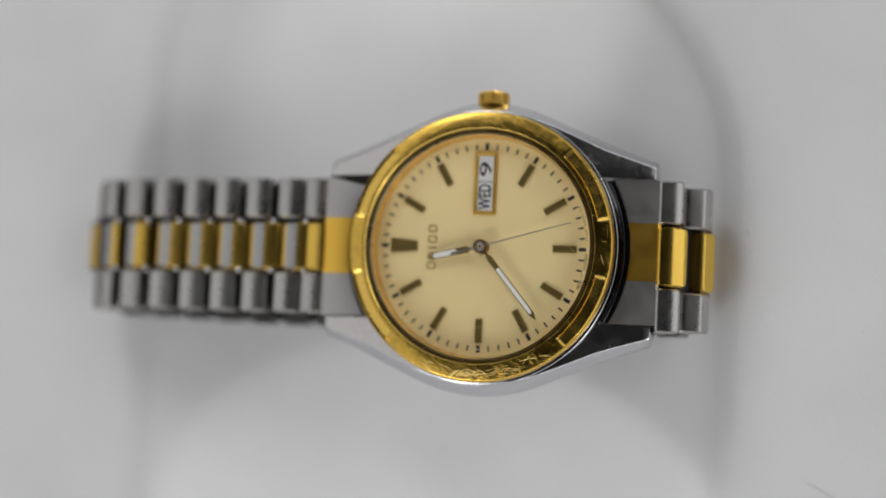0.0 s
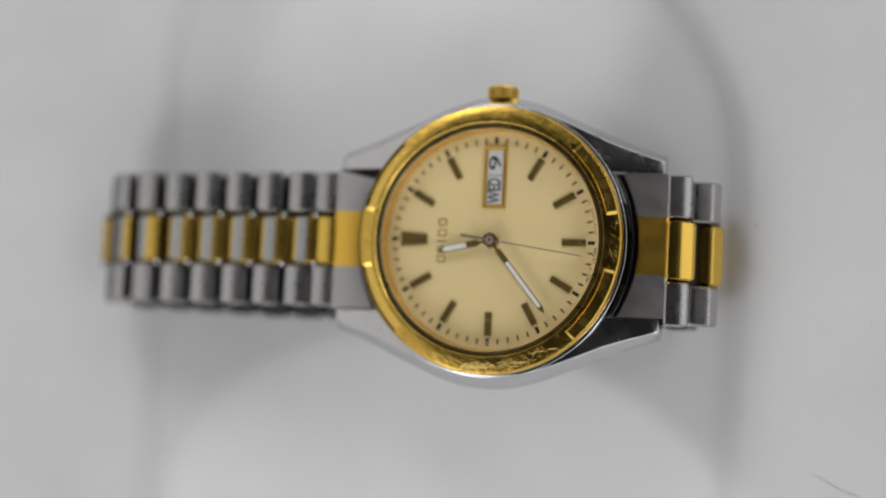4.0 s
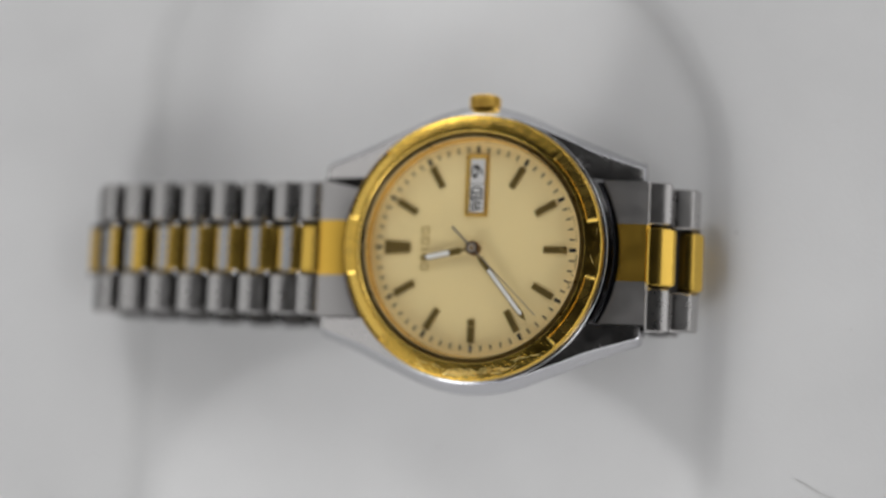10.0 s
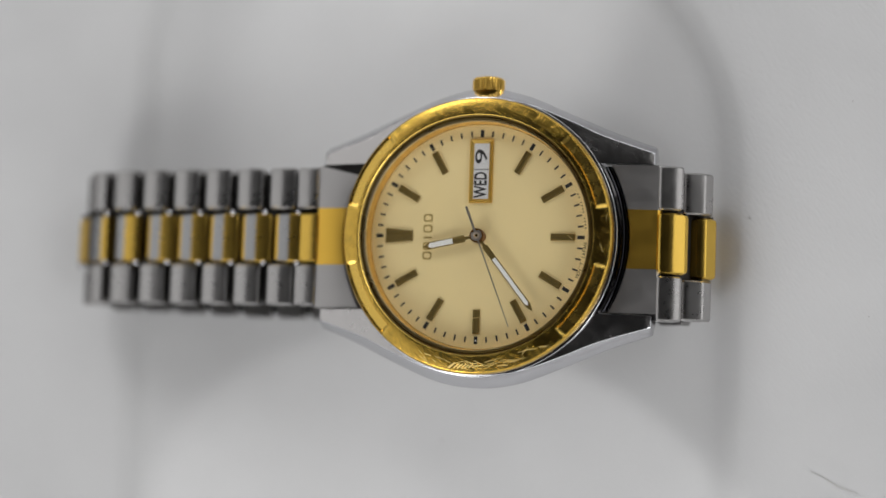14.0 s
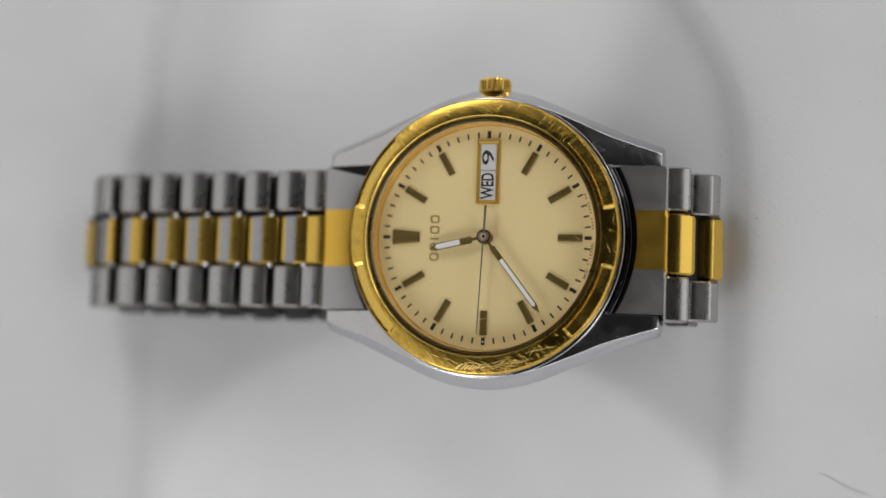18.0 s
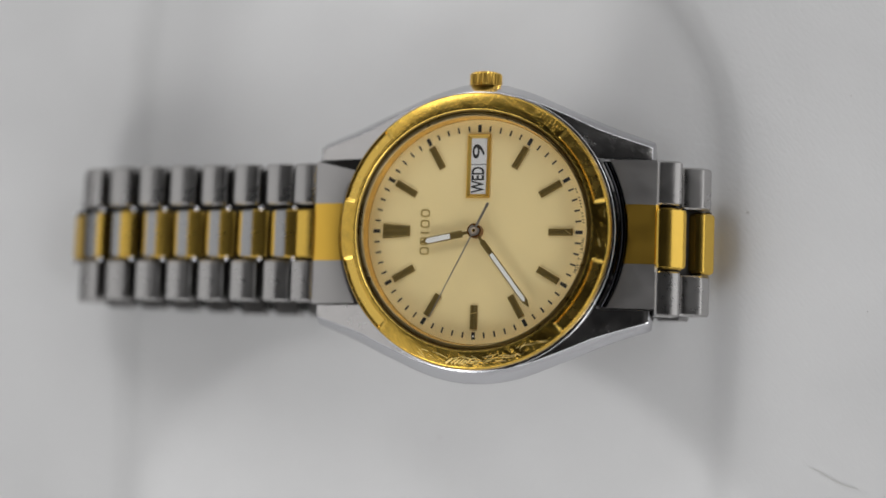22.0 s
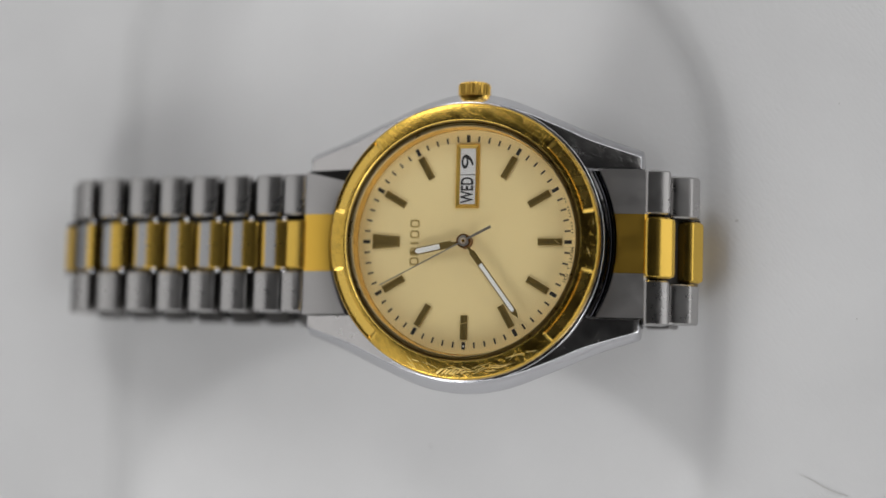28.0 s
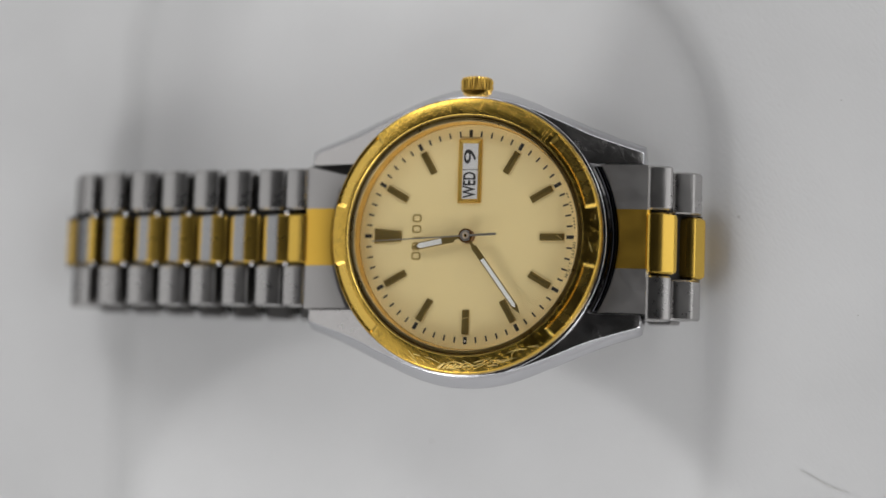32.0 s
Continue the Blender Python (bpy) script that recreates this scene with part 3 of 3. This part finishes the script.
# hands: built along +x, turned about the dial's middle
def hand(name, tip, start, width, neck, z, lume, label):
    pts = [(0.5, -neck), (start, -neck), (start + 0.05, -width / 2), (tip - 0.95, -width / 2), (tip, 0), (tip - 0.95, width / 2), (start + 0.05, width / 2), (start, neck), (0.5, neck)]
    h = part(name, prism(pts, 0, 0.16, 0.05), GOLD_DULL, watch, label, (0, 0, z))
    w = width / 2 - 0.125
    part("lume_strip", prism([(lume[0], -w), (lume[1], -w), (lume[1] + 0.35, 0), (lume[1], w), (lume[0], w)], 0.15, 0.18), LUME, h, "white luminous strip")
    return h


hour_hand = hand("hour_hand", 7.45, 1.7, 0.92, 0.16, Z + 0.75, (3.35, 6.35), "bronzed hour hand with white lume")
minute_hand = hand("minute_hand", 12.25, 1.7, 0.74, 0.16, Z + 1.08, (3.75, 10.95), "bronzed minute hand with white lume")
part("hub", disc(0.92, 0.02, 1.40, 40, 0.08), HUB, watch, "brown hand hub", (0, 0, Z))
second_hand = part("second_hand", prism([(-4.0, -0.17), (-0.55, -0.14), (-0.55, -0.55), (-0.2, -0.72), (0.3, -0.68), (0.66, -0.3), (0.72, -0.09), (12.5, -0.055), (12.5, 0.055), (0.72, 0.09), (0.66, 0.3), (0.3, 0.68), (-0.2, 0.72), (-0.55, 0.55), (-0.55, 0.14), (-4.0, 0.17)], 0, 0.07), HAND_STEEL, watch, "thin dark seconds hand with counterweight", (0, 0, Z + 1.42))
part("hub_cap", disc(0.46, 0.05, 0.10, 32, 0.03), HUB_CAP, second_hand, "grey-brown cap of the seconds hand")
part("pinion", disc(0.2, 0.08, 0.16, 24, 0.03), GOLD_BRIGHT, second_hand, "small brass pinion")


# crown
def crown_mesh():
    bm = bmesh.new()
    ribs, sub = 26, 4
    prof = [(0.0, 1.5), (0.2, 1.95), (0.5, 2.1), (2.0, 2.1), (2.3, 1.9), (2.5, 1.3)]
    rings = []
    for d, r in prof:
        ring = []
        for i in range(ribs * sub):
            a = 2 * math.pi * i / (ribs * sub)
            rr = r - (0.13 if (i % sub) in (0, 1) and 0.3 < d < 2.1 else 0.0)
            ring.append(bm.verts.new((rr * math.cos(a), 0.8 * d, rr * math.sin(a))))
        rings.append(ring)
    n = ribs * sub
    for p, q in zip(rings, rings[1:]):
        for i in range(n):
            bm.faces.new((p[i], p[(i + 1) % n], q[(i + 1) % n], q[i]))
    bm.faces.new(rings[0])
    bm.faces.new(rings[-1])
    return bm


part("crown", crown_mesh(), GOLD_CROWN, watch, "ribbed gold winding crown", (0.0, 19.1, Z - 2.4), sharp=25)
part("crown_stem", link_mesh("crown_stem", prism([(-0.8, 18.6), (0.8, 18.6), (0.8, 19.5), (-0.8, 19.5)], -3.1, -1.7, 0.1), STEEL), STEEL, watch, "", (0, 0, Z))


# end links between the lugs
def end_link(side):
    """The steel end piece and its gold middle; side +1 at six o'clock, -1 at twelve."""
    arc = 19.25 if side > 0 else 18.7

    def piece(y0, y1, lift, inner=arc):
        bm = bmesh.new()
        rows = []
        for i in range(13):
            y = y0 + (y1 - y0) * i / 12
            xi = math.sqrt(inner**2 - y * y) + 0.05
            xo = 23.15 if side > 0 else 22.68
            deck = lambda x: -1.2 - 0.16 * (x - 18.7)
            brow = [(xo - 0.34, deck(xo - 0.34)), (xo - 0.04, deck(xo) - 0.26), (xo, deck(xo) - 0.4)] if side > 0 else [(xo - 0.25, deck(xo - 0.25)), (xo - 0.06, deck(xo) - 0.04), (xo, deck(xo) - 0.2)]
            sec = [(xi, deck(xi) - 0.35), (xi + 0.15, deck(xi) - 0.08 + lift), (xi + 0.4, deck(xi + 0.4) + lift), *((x, z + lift) for x, z in brow), (xo, -4.6), (xi, -4.6)]
            slant = 1.5 * max(0.0, (y - 6.0) / 3.42) if side < 0 else 0.0
            rows.append([bm.verts.new((side * x, y - slant * (xo - x) / (xo - xi), z)) for x, z in sec])
        m = len(rows[0])
        for p, q in zip(rows, rows[1:]):
            for j in range(m):
                bm.faces.new((p[j], q[j], q[(j + 1) % m], p[(j + 1) % m]))
        bm.faces.new(rows[0])
        bm.faces.new(rows[-1])
        return bm
    whole = part("end_link", piece(-9.42, -3.78, 0), STEEL_SATIN, watch, "satin steel end piece between the lugs", (0, 0, Z), sharp=20)
    part("end_plate", piece(3.78, 9.42, 0), STEEL_SATIN, whole, sharp=20)
    part("centre_plate", piece(-3.77, 3.77, 0.03), GOLD_PLATE, whole, "gold middle of the end piece", sharp=20)


end_link(1)
end_link(-1)
# block added to darken the gap beside the north-west lug
part("lug_gap_fill", prism([(-22.3, 7.4), (-16.4, 7.4), (-16.4, 9.6), (-22.3, 9.6)], -4.2, -2.4), GAP_SHADE, watch, "near-black filler for the shaded gap beside the end piece", (0, 0, Z))


def arc_ring(profile, y_limit):
    """A piece of a ring at six o'clock with the given (r, z) section."""
    bm = bmesh.new()
    rows = []
    for i in range(33):
        y = -y_limit + 2 * y_limit * i / 32
        rows.append([bm.verts.new((math.sqrt(r * r - y * y), y, z)) for r, z in profile])
    n = len(profile)
    for p, q in zip(rows, rows[1:]):
        for j in range(n):
            bm.faces.new((p[j], q[j], q[(j + 1) % n], p[(j + 1) % n]))
    bm.faces.new(rows[0])
    bm.faces.new(rows[-1])
    return bm


# the bead's dark reflection is put into its colour
part("end_bead", arc_ring([(18.82 + 0.40 * math.cos(k * math.pi / 6), -1.95 + 0.40 * math.sin(k * math.pi / 6)) for k in range(12)], 9.3), SHADED_STEEL, watch, "polished bead between case and end piece, darkened for its dark reflection", (0, 0, Z), sharp=60)
# flanges coloured near-black so the gap above them reads as shaded
part("spring_bar_cover", arc_ring([(18.22, -4.4), (19.4, -4.4), (19.4, -2.6), (18.22, -2.6)], 9.3), GAP_SHADE, watch, "flange under the end piece, near-black for the shade in the gap", (0, 0, Z))

part("spring_bar_cover", arc_ring([(18.22, -4.4), (19.4, -4.4), (19.4, -2.6), (18.22, -2.6)], 9.3), GAP_SHADE, watch, "flange under the end piece, near-black for the shade in the gap", (0, 0, Z), turn=180)

# bracelet: a flattened loop of links, given as (x, z) of its middle line over the recess
LOOP = [(-22.9, 12.6), (-32, 11.9), (-42, 10.8), (-50, 9.8), (-55.8, 8.4), (-59.2, 6.1), (-57.2, 3.8), (-50, 3.3), (-40, 2.6), (-28, 1.6), (-10, 1.4), (10, 1.4), (20, 1.5), (25.5, 2.6), (28.0, 6.0), (27.5, 8.9), (25.4, 11.5), (22.75, 12.9)]


def loop_points(step=0.05):
    pts = []
    for i in range(len(LOOP) - 1):
        p0, p1, p2, p3 = LOOP[max(i - 1, 0)], LOOP[i], LOOP[i + 1], LOOP[min(i + 2, len(LOOP) - 1)]
        for k in range(60):
            t = k / 60
            pts.append(tuple(0.5 * (2 * b + (c - a) * t + (2 * a - 5 * b + 4 * c - d) * t * t + (3 * b - a - 3 * c + d) * t**3) for a, b, c, d in zip(p0, p1, p2, p3)))
    return pts + [LOOP[-1]]


def link_piece(u0, u1, y0, y1, thick, knee, soft, cut=0.12):
    """A link whose back has two flat slopes that meet in a soft knee: u along the bracelet, y across, z up.
    knee: where along the link it lies, and the fall in degrees towards u0 and towards u1."""
    bm = bmesh.new()
    stops = [0.0, 0.04, 0.1, 0.18, knee[0] - 0.2, knee[0] - 0.1, knee[0] - 0.03, knee[0] + 0.03, knee[0] + 0.1, knee[0] + 0.2, 0.82, 0.9, 0.96, 1.0]
    low, high = math.tan(radians(knee[1])), math.tan(radians(knee[2]))

    def fall(t, length):
        d = (t - knee[0]) * length
        drop = math.sqrt(d * d + 0.2) - 0.447
        edge = max(0.0, 0.1 - t, t - 0.9) / 0.1
        return drop * (low if d < 0 else high) + 0.2 * edge**2
    rows = []
    for y, dz, c in ((y0, -soft, cut), (y0 + soft, 0, cut * 0.25), (y0 + 2.5 * soft, 0, 0), (y1 - 2.5 * soft, 0, 0), (y1 - soft, 0, cut * 0.25), (y1, -soft, cut)):
        sec = [(u0 + c + (u1 - u0 - 2 * c) * t, thick / 2 - fall(t, u1 - u0) + dz) for t in stops]
        sec += [(u1 - 0.25 - c, -thick / 2), (u0 + 0.25 + c, -thick / 2)]
        rows.append([bm.verts.new((u, y, z)) for u, z in sec])
    m = len(rows[0])
    for p, q in zip(rows, rows[1:]):
        for j in range(m):
            bm.faces.new((p[j], q[j], q[(j + 1) % m], p[(j + 1) % m]))
    bm.faces.new(rows[0])
    bm.faces.new(rows[-1])
    return bm


def ball(r):
    bm = bmesh.new()
    bmesh.ops.create_uvsphere(bm, u_segments=10, v_segments=8, radius=r)
    return bm


def arc_tube(r, half):
    """A round bar along y."""
    bm = bmesh.new()
    ends = [[bm.verts.new((r * math.cos(k * math.pi / 6), y, r * math.sin(k * math.pi / 6))) for k in range(12)] for y in (-half, half)]
    for k in range(12):
        bm.faces.new((ends[0][k], ends[0][(k + 1) % 12], ends[1][(k + 1) % 12], ends[1][k]))
    bm.faces.new(ends[0])
    bm.faces.new(ends[1])
    return bm


def build_bracelet():
    pts = loop_points()
    dist = [0.0]
    for a, b in zip(pts, pts[1:]):
        dist.append(dist[-1] + math.dist(a, b))
    first, last = 2.95, 3.2
    count = round((dist[-1] - first - last) / 4.95)
    pitch = (dist[-1] - first - last) / count
    marks = [0.0] + [first + pitch * i for i in range(count + 1)] + [dist[-1]]

    def at(s):
        i = max(0, min(len(pts) - 2, int(np.searchsorted(dist, s)) - 1))
        t = (s - dist[i]) / (dist[i + 1] - dist[i])
        return Vector((pts[i][0] + (pts[i + 1][0] - pts[i][0]) * t, pts[i][1] + (pts[i + 1][1] - pts[i][1]) * t))

    def row_meshes(length, c0, c1, plate, trim=0.95, knee=(0.5, 11, 9), lead=0.15, mid_knee=(0.5, 11, 6), mid_cut=0.5, span=(-9.15, -3.72, -3.05, 3.42, 3.72, 9.15)):
        h = length / 2
        # core plate painted near-black as the shade seen between links
        return (link_mesh("bracelet_link", prism([(-h - 0.2, -8.6), (h - 0.1, -8.6), (h - 0.1, 8.6), (-h - 0.2, 8.6)], -1.1, -0.5, 0.2), GAP_SHADE),
                link_mesh("outer_link", link_piece(-h + lead, h - trim, span[4], span[5], 2.7, knee, 0.22), STEEL_LINK),
                link_mesh("outer_link", link_piece(-h + lead, h - trim, span[0], span[1], 2.7, knee, 0.22), STEEL_LINK),
                link_mesh("centre_link", link_piece(-h + c0, h + c1, span[2], span[3], 2.9, mid_knee, 0.25, mid_cut), plate))

    full = row_meshes(pitch, -1.4, -1.95, GOLD_WORN)
    bright = row_meshes(pitch, -1.05, -1.6, GOLD_LINK)
    bare = row_meshes(pitch, -0.75, -1.75, GOLD_BARE, 1.0)
    bare_end = row_meshes(pitch, -0.75, -1.75, GOLD_BARE_END, 1.0)
    last_full = row_meshes(pitch, -0.5, -2.3, GOLD_LINK, 0.75, (0.40, 0, 36), 0.15, (0.66, 0, 38), 0.5, (-8.95, -3.6, -3.25, 4.6, 4.85, 10.0))
    start = row_meshes(first, -0.25, -0.75, GOLD_LINK, 0.15, (0.4, 6, 8), -0.2, (0.3, 0, 8), 0.08)
    end = row_meshes(last, -0.6, 0.2, GOLD_LINK, -0.2, (0.42, 14, 16), 0.15, (0.62, 14, 16), 0.5, (-9.4, -3.8, -3.45, 4.33, 4.6, 10.3))
    pin = link_mesh("link_pin", ball(0.42), STEEL)
    # tube darkened to match the shade between links
    tube = link_mesh("hinge_tube", arc_tube(0.42, 3.5), SHADED_STEEL)
    for i, (s0, s1) in enumerate(zip(marks, marks[1:])):
        core, outer, outer_b, centre = start if i == 0 else end if i == count + 1 else last_full if i == count else bright if i > count - 4 else bare if i == 6 else bare_end if i in (7, 8, 9, 10) else full
        a, b = at(s0), at(s1)
        mid, d = (a + b) / 2, (b - a).normalized()
        # u runs along the loop; the back faces outwards
        skew = -1.2 * max(0.0, min(1.0, (5.5 - mid.y) / 3.5))
        m = Matrix(((d.x, 0, d.y, mid.x * MM), (0, -1, 0, skew * MM), (d.y, 0, -d.x, mid.y * MM), (0, 0, 0, 1)))
        ob = new("bracelet_link", core)
        ob.parent = watch
        ob.matrix_basis = m
        part("outer_link", outer, None, ob)
        part("outer_link", outer_b, None, ob)
        part("centre_link", centre, None, ob, "gold middle link")
        for y in (-3.2, 3.58):
            if 0 < i < count - 2:
                part("link_pin", pin, None, ob, at=(-(s1 - s0) / 2 - 0.5, y, 1.15))
        if i:
            part("hinge_tube", tube, None, ob, "steel tube between two links, darkened for the shade there", (-(s1 - s0) / 2 - 0.15, 0, 0.5))


build_bracelet()


# ---- lint on the board ----
def lint(x, y, z, r, turn):
    bm = bmesh.new()
    bmesh.ops.create_icosphere(bm, subdivisions=2, radius=r)
    for v in bm.verts:
        v.co *= 1 + 0.35 * noise.noise(v.co * 9 / r + Vector((x, y, 0)))
        v.co.z *= 0.45
    ob = new("lint_speck", link_mesh("lint_speck", bm, SPECK))
    ob.matrix_basis = pose(x * MM, y * MM, (z + r * 0.36) * MM, 0, 0, turn)
    return tagged(ob, "tiny grey speck of lint on the white board", "lint", "lint specks")


def fibre(points, z, r):
    bm = bmesh.new()
    rings = []
    for i, (x, y) in enumerate(points):
        taper = r * (0.35 + 0.65 * math.sin(math.pi * (i + 0.5) / len(points)))
        rings.append([bm.verts.new((x, y + taper * math.cos(k * math.pi / 3), z + r + taper * math.sin(k * math.pi / 3))) for k in range(6)])
    for p, q in zip(rings, rings[1:]):
        for k in range(6):
            bm.faces.new((p[k], p[(k + 1) % 6], q[(k + 1) % 6], q[k]))
    bm.faces.new(rings[0])
    bm.faces.new(rings[-1])
    return tagged(new("fibre", link_mesh("fibre", bm, FIBRE)), "thin pale fibre lying on the white board", "fibre")


lint(33.0, 4.2, RIM_Z, 0.19, 20)
lint(-8.2, -26.4, 0.0, 0.16, 70)
lint(46.0, 19.5, RIM_Z, 0.10, 10)
lint(48.5, -8.5, RIM_Z, 0.10, 40)
fibre([(41.5, -28.6), (42.8, -29.1), (44.0, -29.8), (45.1, -30.4), (46.2, -30.8), (47.6, -31.1)], RIM_Z, 0.06)


# ---- movement ----
def motions():
    rows, angle = [(0.0, 15.6)], 15.6
    for k in range(32):
        rows.append((k + 0.6, angle))
        angle -= 6.0
        rows.append((k + 0.7, angle))
    rows.append((32.0, angle))
    walk(second_hand, [(t, pose(0, 0, (Z + 1.42) * MM, 0, 0, a)) for t, a in rows])
    walk(minute_hand, [(t, pose(0, 0, (Z + 1.08) * MM, 0, 0, -52.45 - 0.105 * (t - 23))) for t in (0.0, 16.0, 32.0)])
    walk(hour_hand, [(t, pose(0, 0, (Z + 0.75) * MM, 0, 0, -168.1 - 0.1 / 12 * (t - 23))) for t in (0.0, 16.0, 32.0)])


motions()
